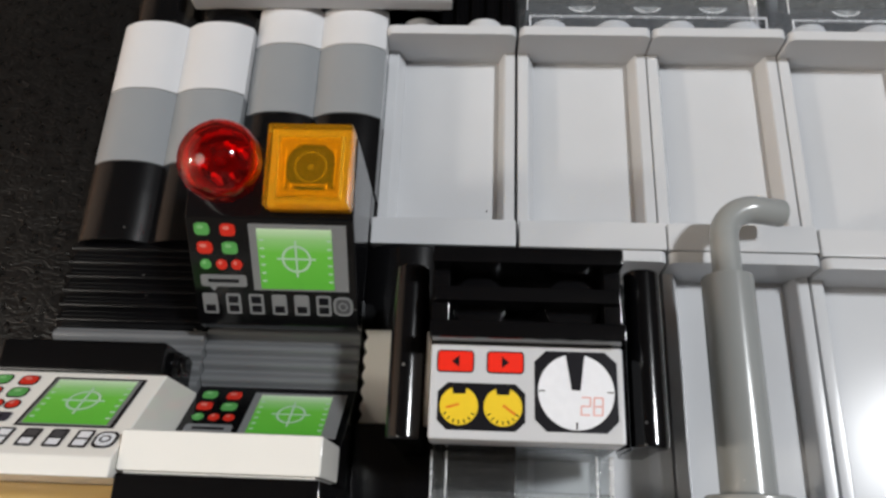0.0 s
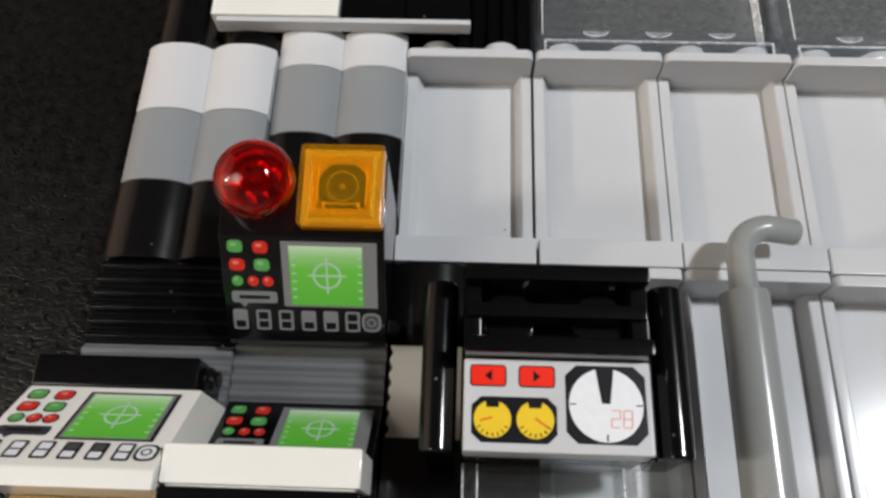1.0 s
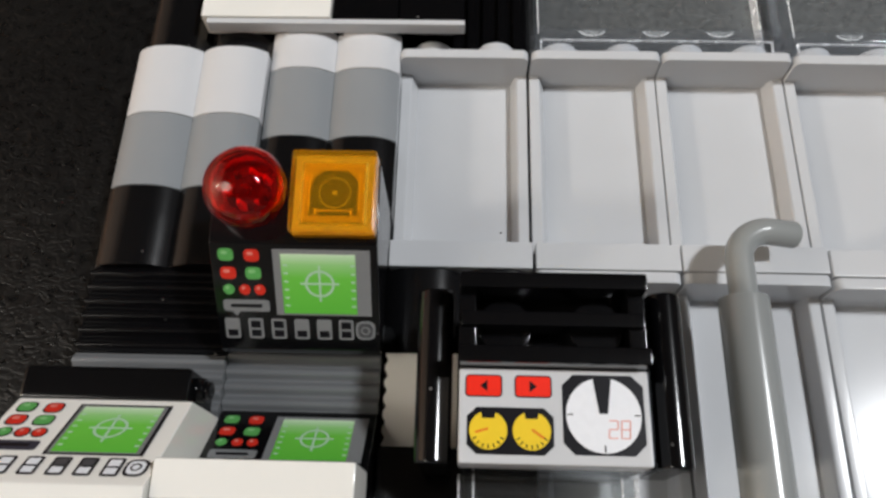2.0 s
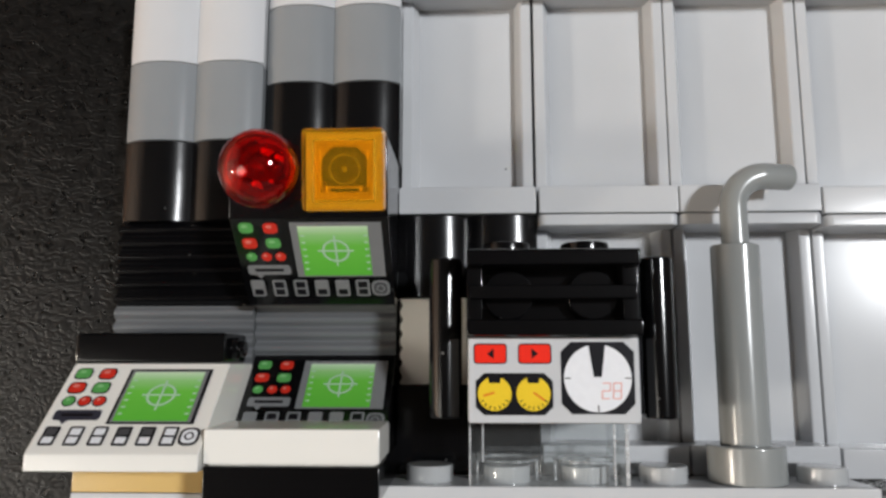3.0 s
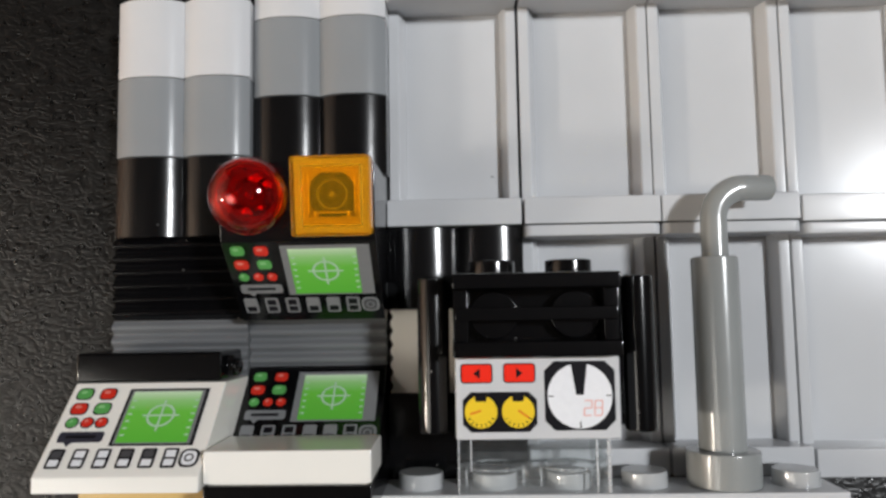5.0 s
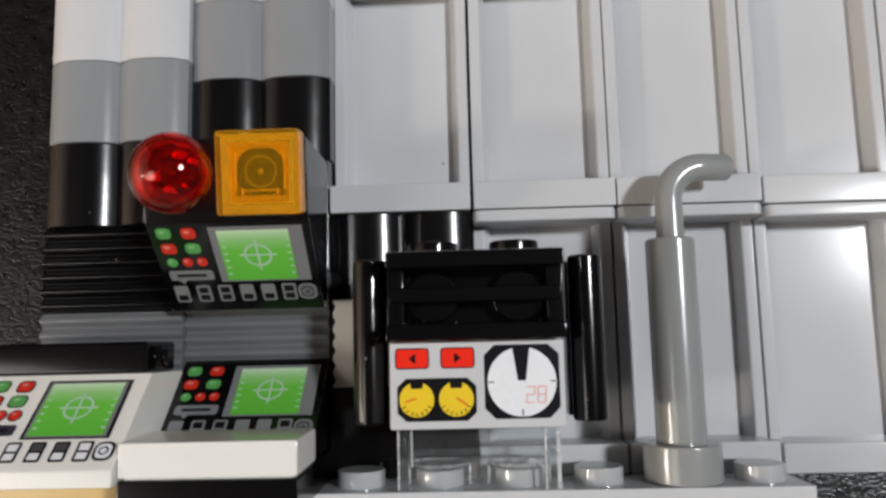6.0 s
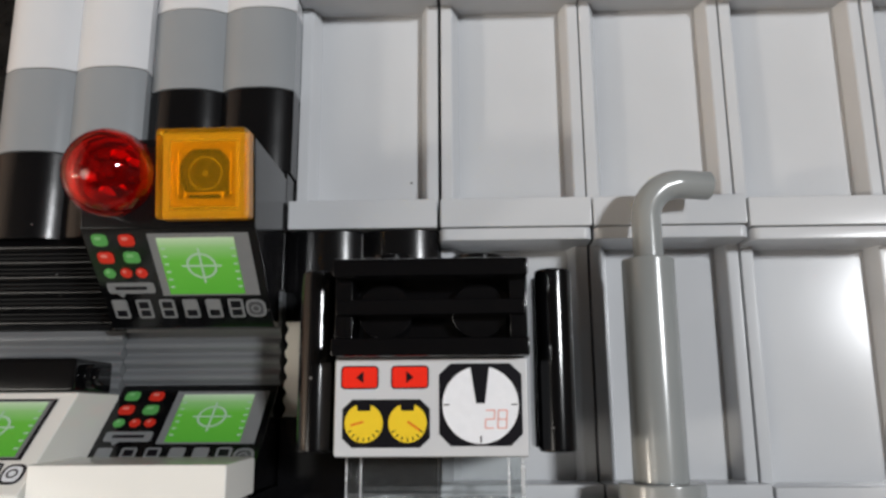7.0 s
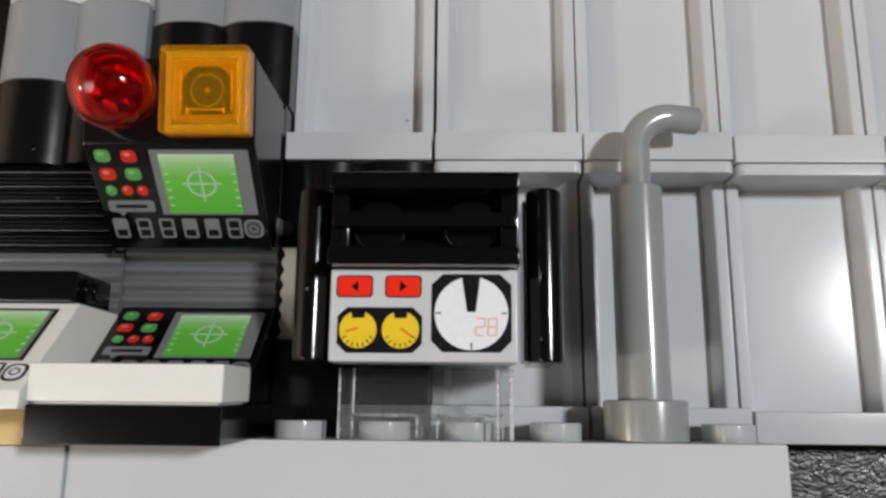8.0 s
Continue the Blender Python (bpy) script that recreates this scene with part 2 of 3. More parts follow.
def box(x0, y0, z0, x1, y1, z1, r=0.18, bm=None, seg=2):
    """A block with rounded edges, in millimetres from the thing's own corner."""
    own = bmesh.new()
    bmesh.ops.create_cube(own, size=1, matrix=Matrix.Translation(((x0 + x1) / 2, (y0 + y1) / 2, (z0 + z1) / 2)) @ Matrix.Diagonal((x1 - x0, y1 - y0, z1 - z0, 1)))
    if r:
        bmesh.ops.bevel(own, geom=list(own.edges), offset=r, segments=seg, profile=0.5, affect="EDGES")
    return joined(bm, own)


def joined(bm, own):
    if bm is None:
        return own
    me = bpy.data.meshes.new("joint")
    own.to_mesh(me)
    own.free()
    bm.from_mesh(me)
    bpy.data.meshes.remove(me)
    return bm


TURN_Y = Matrix.Rotation(radians(-90), 4, "X")  # a z axis turned to y


def rod(x, y, z, r, length, axis="z", bevel=0.2, seg=40, bm=None, r2=None):
    """A round bar from its foot at (x, y, z) along an axis."""
    own = bmesh.new()
    bmesh.ops.create_cone(own, cap_ends=True, segments=seg, radius1=r, radius2=r if r2 is None else r2, depth=length, matrix=Matrix.Translation((0, 0, length / 2)))
    if bevel:
        rim = [e for e in own.edges if abs(e.verts[0].co.z - e.verts[1].co.z) < 1e-6 and len(e.link_faces) == 2 and any(len(f.verts) > 4 for f in e.link_faces)]
        bmesh.ops.bevel(own, geom=rim, offset=bevel, segments=2, profile=0.5, affect="EDGES")
    turn = TURN_Y if axis == "y" else Matrix.Rotation(radians(90), 4, "Y") if axis == "x" else Matrix()
    bmesh.ops.transform(own, matrix=Matrix.Translation((x, y, z)) @ turn, verts=own.verts)
    return joined(bm, own)


def prism(profile, x0, x1, r=0.15, bm=None):
    """A (y, z) outline drawn out along x."""
    own = bmesh.new()
    a = [own.verts.new((x0, y, z)) for y, z in profile]
    b = [own.verts.new((x1, y, z)) for y, z in profile]
    n = len(profile)
    own.faces.new(a)
    own.faces.new(b[::-1])
    for i in range(n):
        own.faces.new((a[i], b[i], b[(i + 1) % n], a[(i + 1) % n]))
    bmesh.ops.recalc_face_normals(own, faces=own.faces)
    if r:
        bmesh.ops.bevel(own, geom=list(own.edges), offset=r, segments=2, profile=0.5, affect="EDGES")
    return joined(bm, own)


def upright(profile, y0, y1, r=0.14):
    """An (x, z) outline drawn out along y."""
    bm = prism([(a, b) for a, b in profile], y0, y1, r)
    for v in bm.verts:
        v.co = (v.co.y, v.co.x, v.co.z)
    bmesh.ops.recalc_face_normals(bm, faces=bm.faces)
    return bm


def outline(points, thick, to=Matrix(), bm=None):
    """A flat printed shape with a hair's thickness, from (u, v) points, laid by a matrix."""
    own = bmesh.new()
    base = [own.verts.new((u, v, 0)) for u, v in points]
    top = [own.verts.new((u, v, thick)) for u, v in points]
    n = len(points)
    own.faces.new(top)
    own.faces.new(base[::-1])
    for i in range(n):
        own.faces.new((base[i], base[(i + 1) % n], top[(i + 1) % n], top[i]))
    bmesh.ops.recalc_face_normals(own, faces=own.faces)
    bmesh.ops.transform(own, matrix=to, verts=own.verts)
    return joined(bm, own)


def rounded(u0, v0, u1, v1, r, seg=4):
    pts = []
    for cx, cy, a0 in ((u1 - r, v1 - r, 0), (u0 + r, v1 - r, 90), (u0 + r, v0 + r, 180), (u1 - r, v0 + r, 270)):
        for i in range(seg + 1):
            a = radians(a0 + 90 * i / seg)
            pts.append((cx + r * math.cos(a), cy + r * math.sin(a)))
    return pts


def disc(u, v, r, seg=32):
    return [(u + r * math.cos(2 * math.pi * i / seg), v + r * math.sin(2 * math.pi * i / seg)) for i in range(seg)]


def washer(x, y, z, r, w, h):
    """A flat ring lying across the y axis."""
    own = ring(0, 0, r, w, 0, Matrix())
    top = bmesh.ops.extrude_face_region(own, geom=list(own.faces))["geom"]
    bmesh.ops.translate(own, verts=[v for v in top if isinstance(v, bmesh.types.BMVert)], vec=(0, 0, h))
    bmesh.ops.recalc_face_normals(own, faces=own.faces)
    bmesh.ops.transform(own, matrix=Matrix.Translation((x, y, z)) @ TURN_Y, verts=own.verts)
    return own


def ring(u, v, r, w, thick, to, bm=None, seg=36, a0=0, a1=360):
    own = bmesh.new()
    full = a1 - a0 >= 360
    k = seg if full else seg + 1
    rows = []
    for i in range(k):
        a = radians(a0 + (a1 - a0) * i / seg)
        rows.append([own.verts.new((u + q * math.cos(a), v + q * math.sin(a), thick)) for q in (r - w / 2, r + w / 2)])
    for i in range(seg):
        p, q = rows[i], rows[(i + 1) % k]
        own.faces.new((p[0], p[1], q[1], q[0]))
    bmesh.ops.transform(own, matrix=to, verts=own.verts)
    return joined(bm, own)


def bar(u0, v0, u1, v1, w, thick, to, bm=None):
    d = Vector((u1 - u0, v1 - v0)).normalized()
    n = Vector((-d.y, d.x)) * w / 2
    return outline([(u0 + n.x, v0 + n.y), (u0 - n.x, v0 - n.y), (u1 - n.x, v1 - n.y), (u1 + n.x, v1 + n.y)], thick, to, bm)


# ---------------------------------------------------------------- the room and the tabletop
def slab(name, x0, y0, z0, x1, y1, z1, material, label, category):
    bm = bmesh.new()
    bmesh.ops.create_cube(bm, size=1, matrix=Matrix.Translation(((x0 + x1) / 2, (y0 + y1) / 2, (z0 + z1) / 2)) @ Matrix.Diagonal((x1 - x0, y1 - y0, z1 - z0, 1)))
    me = bpy.data.meshes.new(name)
    bm.to_mesh(me)
    bm.free()
    me.materials.append(material)
    return tagged(new(name, me), label, category, kind="structure")


slab("ground", -1.6, -1.6, -0.043, 1.6, 1.6, -0.003, TABLE_WOOD, "warm brown varnished wooden tabletop", "tabletop")
slab("desk_mat", -0.085, -0.30, -0.003, 0.50, 0.30, 0.0, LEATHER, "black grained leather mat lying on the tabletop", "desk mat")
# Unseen ceiling, painted near black in place of a dark reflection overhead.
slab("ceiling", -1.7, -1.7, 1.75, 1.7, 1.7, 1.85, CEILING, "unseen ceiling painted dark to keep reflections low", "ceiling")
slab("wall_north", -1.7, 1.6, -0.03, 1.7, 1.7, 1.75, ROOM, "unseen plain painted room wall", "wall")
# Unseen wall, kept paler to bounce light onto faces turned down the model.
slab("wall_south", -1.7, -1.7, -0.03, 1.7, -1.6, 1.75, BOUNCE_ROOM, "unseen plain painted room wall", "wall")
slab("wall_east", 1.6, -1.6, -0.03, 1.7, 1.6, 1.75, ROOM, "unseen plain painted room wall", "wall")
slab("wall_west", -1.7, -1.6, -0.03, -1.6, 1.6, 1.75, WARM_ROOM, "plain warm painted room wall", "wall")


# ---------------------------------------------------------------- wall panels
def wall_panel(x, y, label, group, drop=0.0):
    """A three-brick-high panel: back plate, two side ribs, sill and top lip."""
    ob = thing("wall_panel", x, y - drop, 0, label, "wall panel", group)
    g = 0.12
    part("back_plate", box(g, 0.4, -7.95, 16 - g, 28.4, -5.75, 0.12), PALE, ob)
    part("rib", upright([(g, -6.1), (g, -3.65), (1.4, -3.65), (2.15, -5.7), (2.15, -6.1)], 3.0, 27.6), PALE, ob)
    part("rib", upright([(16 - g, -6.1), (16 - g, -3.65), (14.74, -3.65), (14.54, -3.8), (13.93, -5.7), (13.93, -6.1)], 3.0, 27.6), PALE, ob)
    part("sill", box(g, 0.05, -7.9, 16 - g, 3.2, 0, 0.2), PALE, ob)
    lip = bmesh.new()
    bmesh.ops.create_cube(lip, size=1, matrix=Matrix.Translation((8, 28.1, -3.82)) @ Matrix.Diagonal((16 - 2 * g, 1.3, 7.9, 1)))
    tall = [e for e in lip.edges if abs(e.verts[0].co.y - e.verts[1].co.y) > 1 and e.verts[0].co.z > -1]
    bmesh.ops.bevel(lip, geom=tall, offset=0.9, segments=4, profile=0.5, affect="EDGES")
    bmesh.ops.bevel(lip, geom=[e for e in lip.edges if e.calc_face_angle(0) > 1.0], offset=0.16, segments=2, profile=0.5, affect="EDGES")
    part("top_lip", lip, PALE, ob)
    for u in (4, 12):
        part("stud", rod(u, 28.7, -4, 2.42, 2.55, "y", 0.3, 28), PALE, ob)
    return ob


UPPER = "pale grey plastic wall panel with a sill and ribbed sides"
first = wall_panel(0, 0, UPPER, "upper wall panels")
for n in (1, 2, 3, 4):
    copy_thing(first, Matrix.Translation(at(16 * n + (0.1, 0.0, -0.05, 0.0)[n - 1], -0.3 if n >= 3 else 0, 0)))
low = wall_panel(16, -28.85, "pale grey plastic wall panel standing behind the stud row", "lower wall panels")
for n in (2, 3, 4):
    copy_thing(low, Matrix.Translation(at(16 * n, -28.85 - (0.3 if n >= 3 else 0), 0)))


speck = bmesh.new()
bmesh.ops.create_icosphere(speck, subdivisions=2, radius=0.15, matrix=Matrix.Diagonal((1, 0.75, 0.35, 1)))
dust = thing("dust_speck", 12.75, 6.7, -5.72, "tiny dark dust speck clinging to the pale panel", "dust")
part("crumb", speck, INK_DARK, dust)


# ---------------------------------------------------------------- palisade and fluted bricks
def palisade_brick(x, y, z, material, label, group, high=9.6):
    """Two upright half-round logs side by side, one brick high."""
    ob = thing("palisade_brick", x, y, z, label, "toy brick", group)
    for k in (0, 1):
        cx, pts = 4 + 8 * k, []
        for i in range(25):
            u = -3.99 + 7.98 * i / 24
            pts.append((cx + u, -1.34 * abs(u / 3.99) ** 2.6))
        bm = bmesh.new()
        lo = [bm.verts.new((px, 0.04, pz)) for px, pz in pts] + [bm.verts.new((cx + 3.99, 0.04, -7.9)), bm.verts.new((cx - 3.99, 0.04, -7.9))]
        hi = [bm.verts.new((v.co.x, high - 0.04, v.co.z)) for v in lo]
        bm.faces.new(lo)
        bm.faces.new(hi[::-1])
        for i in range(len(lo)):
            j = (i + 1) % len(lo)
            bm.faces.new((lo[i], hi[i], hi[j], lo[j]))
        bmesh.ops.recalc_face_normals(bm, faces=bm.faces)
        ends = [e for e in bm.edges if abs(e.verts[0].co.y - e.verts[1].co.y) < 1e-5]
        bmesh.ops.bevel(bm, geom=ends, offset=0.1, segments=1, affect="EDGES")
        part("log", bm, material, ob)
    return ob


def fluted_brick(x, y, z, material, label, group):
    """A brick whose front carries level flutes."""
    ob = thing("fluted_brick", x, y, z, label, "toy brick", group)
    prof = [(0.04, -7.9)]
    for i in range(6 * 12 + 1):
        prof.append((0.04 + 9.52 * i / 72, -0.62 * (0.5 + 0.5 * math.cos(2 * math.pi * i / 12)) ** 1.4))
    prof.append((9.56, -7.9))
    part("fluted_block", prism(prof, 0.05, 15.95, 0), material, ob)
    return ob


LOGS = "stacked palisade bricks"
SHIFT, OUT = -0.8, 0.9  # the outer module sits a little lower and further out than the rest
palisade_brick(-32.12, SHIFT, OUT + 0.5, LOG_BLACK, "glossy black palisade brick of two rounded logs", LOGS)
palisade_brick(-32.12, SHIFT + 9.6, OUT + 0.5, GREY, "light grey palisade brick above a black one", LOGS)
palisade_brick(-32.12, SHIFT + 19.2, OUT + 0.5, DIM_LOG_WHITE, "white palisade brick topping the outer stack", LOGS)
palisade_brick(-32.12, SHIFT + 28.8, -0.6, LOG_BLACK, "glossy black palisade brick above the white one", LOGS)
palisade_brick(-15.88, 6.4, 0.5, LOG_BLACK, "glossy black palisade brick behind the amber lamp", LOGS)
palisade_brick(-15.88, 16, 0.5, GREY, "light grey palisade brick above a black one", LOGS)
palisade_brick(-15.88, 25.6, 0.5, DIM_LOG_WHITE, "white palisade brick below the overhanging plate", LOGS, 5.75)
palisade_brick(0, -9.6, 0, LOG_BLACK, "glossy black palisade brick under the panel sill", LOGS)
FLUTES = "fluted bricks"
fluted_brick(-32, SHIFT - 9.6, OUT, BLACK, "black brick with level flutes", FLUTES)
fluted_brick(-32, SHIFT - 19.2, OUT, DARKGREY, "dark grey brick with level flutes behind the white desk", FLUTES)
fluted_brick(-16, -16, 0.3, DARKGREY, "dark grey brick with level flutes above the black desk", FLUTES)
filler = thing("brick", -16, -6.4, 0, "plain black brick hidden behind the upper screen", "toy brick")
part("block", box(0.05, 0.05, -7.9, 15.95, 12.75, 0), BLACK, filler)
pale_brick = thing("fluted_brick", 0, -19.2, -7.9, "white fluted brick turned sideways beside the black column", "toy brick", FLUTES)
side = [(7.9, 9.55), (7.9, 0.05)]
for i in range(73):
    side.append((0.4 + 0.3 * (0.5 - 0.5 * math.cos(2 * math.pi * i / 12)) ** 1.4, 0.05 + 9.5 * i / 72))
part("fluted_block", outline(side, 7.9), WHITE, pale_brick)
foot_brick = thing("brick", 0, -28.8, 0, "plain black brick low behind the clear brick", "toy brick")
part("block", box(0.05, 0.05, -7.9, 15.95, 9.55, 0), BLACK, foot_brick)


# ---------------------------------------------------------------- base row
def stud(x, z, y=0.0, h=1.75, r=2.42, axis="y"):
    return rod(x, y, z, r, h, axis, 0.18, 32)


base_long = thing("base_brick", -16, -38.4, 0, "long light grey brick with a row of studs", "toy brick", "base bricks")
part("block", box(0.04, 0, 0.02, 63.82, 9.6, 8.0, 0.2), PALE, base_long)
for i in range(8):
    part("stud", stud(4 + 8 * i, 4, 9.5), STUD_SHADED, base_long)
base_short = thing("base_brick", -32, -38.4 + SHIFT, OUT - 0.6, "short light grey brick at the end of the base", "toy brick", "base bricks")
part("block", box(0.3, 0, 0.02, 15.96, 9.6, 8.0, 0.2), PALE, base_short)


# ---------------------------------------------------------------- desks with printed screens
def face_matrix(origin, u_axis, v_axis):
    u, v = Vector(u_axis).normalized(), Vector(v_axis).normalized()
    n = u.cross(v)
    m = Matrix((u, v, n)).transposed().to_4x4()
    m.translation = Vector(origin)
    return m


def print_desk(parent, to, dark):
    """Buttons, screen, label and switches; u across, v up from the lower edge of the slope (11.3 long)."""
    T = 0.03
    H = 11.3
    frame_ink = INK_GREY
    line = INK_GREY if dark else INK_BLACK
    for (u0, u1, v0, v1, col) in ((0.85, 2.3, 0.8, 2.05, INK_BUTTON), (3.3, 4.75, 0.85, 2.1, INK_RED), (0.9, 2.4, 2.7, 3.95, INK_RED), (3.3, 4.8, 2.7, 3.95, INK_BUTTON)):
        if not dark:
            part("button_outline", outline(rounded(u0 - 0.14, H - v1 - 0.14, u1 + 0.14, H - v0 + 0.14, 0.5), T, to), INK_BLACK, parent)
        key = part("button", outline(rounded(u0, H - v1, u1, H - v0, 0.42), T * 2, to), col, parent)
        part("button_shine", outline(rounded(u0 + 0.3, H - v0 - 0.6, u1 - 0.55, H - v0 - 0.25, 0.16), T * 3, to), INK_GREENSHINE if col is INK_BUTTON else INK_REDSHINE, key)
    for u, col in ((1.55, INK_BUTTON), (3.1, INK_RED), (4.55, INK_RED)):
        if not dark:
            part("button_outline", outline(disc(u, H - 5.05, 0.68), T, to), INK_BLACK, parent)
        key = part("button", outline(disc(u, H - 5.05, 0.54), T * 2, to), col, parent)
        part("button_shine", outline(disc(u - 0.12, H - 4.87, 0.18, 14), T * 3, to), INK_GREENSHINE if col is INK_BUTTON else INK_REDSHINE, key)
    bar_ob = part("label_bar", outline(rounded(0.85, H - 7.4, 5.35, H - 6.15, 0.3), T, to), frame_ink if dark else INK_SLATE, parent)
    part("label_mark", outline([(1.6, H - 6.95), (4.6, H - 6.95), (4.6, H - 6.6), (1.6, H - 6.6)], T * 2, to), INK_BLACK, bar_ob)
    part("label_tail", outline([(1.6, H - 7.35), (2.5, H - 7.35), (2.05, H - 7.9)], T, to), frame_ink if dark else INK_SLATE, bar_ob)
    if dark:
        part("screen_frame", outline([(6.0, H - 0.8), (15.2, H - 0.8), (15.2, H - 7.7), (6.0, H - 7.7)], T, to), frame_ink, parent)
    else:
        part("screen_edge", outline([(6.2, H - 0.85), (14.5, H - 0.85), (14.5, H - 7.85), (6.2, H - 7.85)], T, to), INK_BLACK, parent)
        part("screen_frame", outline([(6.5, H - 1.1), (14.15, H - 1.1), (14.15, H - 7.65), (6.5, H - 7.65)], T * 1.6, to), frame_ink, parent)
    scr = part("screen", outline([(6.75, H - 1.25), (13.82, H - 1.25), (13.82, H - 7.5), (6.75, H - 7.5)], T * 2.4, to), INK_SCREEN, parent, "green printed screen")
    bm = ring(10.35, H - 4.3, 1.3, 0.24, T * 3, to)
    bar(8.5, H - 4.3, 12.2, H - 4.3, 0.2, T * 3.3, to, bm)
    bar(10.35, H - 2.4, 10.35, H - 6.2, 0.2, T * 3.6, to, bm)
    part("crosshair", bm, INK_MINT, scr)
    for i in range(6):
        v = H - 2.4 - i * 0.85
        part("scale_mark", bar(6.95, v, 7.35, v, 0.2, T * 3, to), INK_MINT, scr)
        part("scale_mark", bar(13.35, v, 13.75, v, 0.2, T * 3, to), INK_MINT, scr)
    for i, u in enumerate((0.95, 3.25, 5.5, 7.75, 9.95, 12.1)):
        sw = part("switch", outline(rounded(u - 0.15, H - 10.35, u + 1.3, H - 8.15, 0.22), T, to), line, parent)
        up = i in (0, 3, 4)
        inner = INK_BLACK if dark else INK_WHITE
        part("switch_field", outline([(u + 0.1, H - 9.15), (u + 1.05, H - 9.15), (u + 1.05, H - 8.4), (u + 0.1, H - 8.4)], T * 2, to), (INK_GREY if up else INK_BLACK) if dark else (INK_DARK if up else INK_WHITE), sw)
        part("switch_field", outline([(u + 0.1, H - 10.1), (u + 1.05, H - 10.1), (u + 1.05, H - 9.4), (u + 0.1, H - 9.4)], T * 2, to), inner, sw)
    key = part("power_key", outline(rounded(13.6, H - 10.3, 15.5, H - 8.25, 0.7), T, to), line, parent)
    part("power_field", outline(rounded(13.85, H - 10.05, 15.25, H - 8.5, 0.5), T * 2, to), INK_DARK if dark else INK_WHITE, key)
    part("power_mark", ring(14.55, H - 9.27, 0.38, 0.16, T * 3, to), line, key)


def screen_ink():
    m, t, b = nodes_of("screen_green_ink")
    co = t.nodes.new("ShaderNodeTexCoord")
    sep = t.nodes.new("ShaderNodeSeparateXYZ")
    t.links.new(co.outputs["Generated"], sep.inputs[0])
    t.links.new(ramp(t, sep.outputs["Y"], [(0.0, (0.11, 0.48, 0.045)), (0.6, (0.15, 0.54, 0.06)), (0.82, (0.30, 0.62, 0.22)), (1.0, (0.60, 0.78, 0.55))]).outputs[0], b.inputs["Base Color"])
    b.inputs["Roughness"].default_value = 0.28
    return m


INK_SCREEN = screen_ink()
SLOPE_LIP = 1.5


def desk(x, y, z, material, dark, label):
    """A 45 degree slope brick, studs up the model: lip, printed slope, flat top behind it."""
    ob = thing("slope_desk", x, y, z, label, "toy control desk", "control desks")
    part("slope_block", prism([(0, 0.05), (0, 15.95), (SLOPE_LIP, 15.95), (9.55, 7.95), (9.55, 0.05)], 0.05, 15.95), material, ob)
    print_desk(ob, face_matrix((0, SLOPE_LIP + 0.03, 15.97), (1, 0, 0), (0, 8.05, -8.0)), dark)
    return ob


desk(-31.8, -25.6 + SHIFT, OUT, WHITE, False, "white sloped control desk with a printed green screen")
desk(-16, -25.6, -8, BLACK, True, "black sloped control desk with a printed green screen")

# the screen brick whose studs point off the wall
tilted = thing("slope_desk", -15.65, -10.6, 2.5, "black sloped screen brick below the red and amber lamps", "toy control desk", "control desks")
part("slope_block", prism([(0, 0.0), (0, SLOPE_LIP), (8.0, 9.55), (15.95, 10.75), (15.95, 0.0)], 0.05, 15.95), BLACK, tilted)
print_desk(tilted, face_matrix((0, 0.2, SLOPE_LIP + 0.24), (1, 0, 0), (0, 8.0, 8.05)), True)
mount = thing("plate", -16, -6.4, 0, "black plate holding the screen brick to the wall", "toy plate")
part("block", box(0.3, 0, 0, 15.9, 12.0, 2.55, 0.1), BLACK, mount)

# plates and tiles round the desks
tan_plate = thing("plate", -32, -28.8 + SHIFT, OUT - 0.6, "tan plate under the white desk", "toy plate")
part("block", box(0.35, 0.02, 0.02, 15.95, 3.18, 7.97), TAN, tan_plate)
DROOP = radians(1.2)  # the loosely held plate and tile hang down a little at the front
black_plate = thing("plate", -15.7, -28.8, 0.3, "black plate jutting out under the white tile", "toy plate")
part("block", box(0.05, 0.02, 0.02, 15.95, 3.18, 15.95), BLACK, black_plate)
black_plate.rotation_euler.x = DROOP
white_tile = thing("tile", -15.7, -25.78, 8.4, "glossy white tile in front of the black desk", "toy tile")
white_tile.rotation_euler.x = DROOP
part("block", box(0.05, 0.16, 0.05, 15.95, 3.3, 7.95, 0.25), WHITE, white_tile)
part("foot_rim", box(0.5, 0.02, 0.5, 15.5, 0.5, 7.5, 0.05), WHITE, white_tile)
black_tile = thing("tile", -32, -16.05 + SHIFT, OUT, "black bar tile lying on the white desk", "toy tile")
part("block", box(0.05, 0.02, 0.6, 15.55, 3.1, 7.9, 0.35), BLACK, black_tile)
part("end_pin", rod(15.5, 1.5, 5.6, 1.15, 0.9, "x", 0.2, 24), BLACK, black_tile)
part("end_cap", rod(16.3, 1.5, 5.6, 0.8, 0.7, "x", 0.15, 20), BLACK, black_tile)


# ---------------------------------------------------------------- lamps on the screen brick
LAMP_TILT = radians(8.6)  # the screen brick's upper face leans towards the foot of the wall
red_lamp = thing("round_lamp", -11.75, 1.95, 12.75, "clear red round lamp on the screen brick", "toy lamp")
red_lamp.rotation_euler.x = LAMP_TILT
dome = bmesh.new()


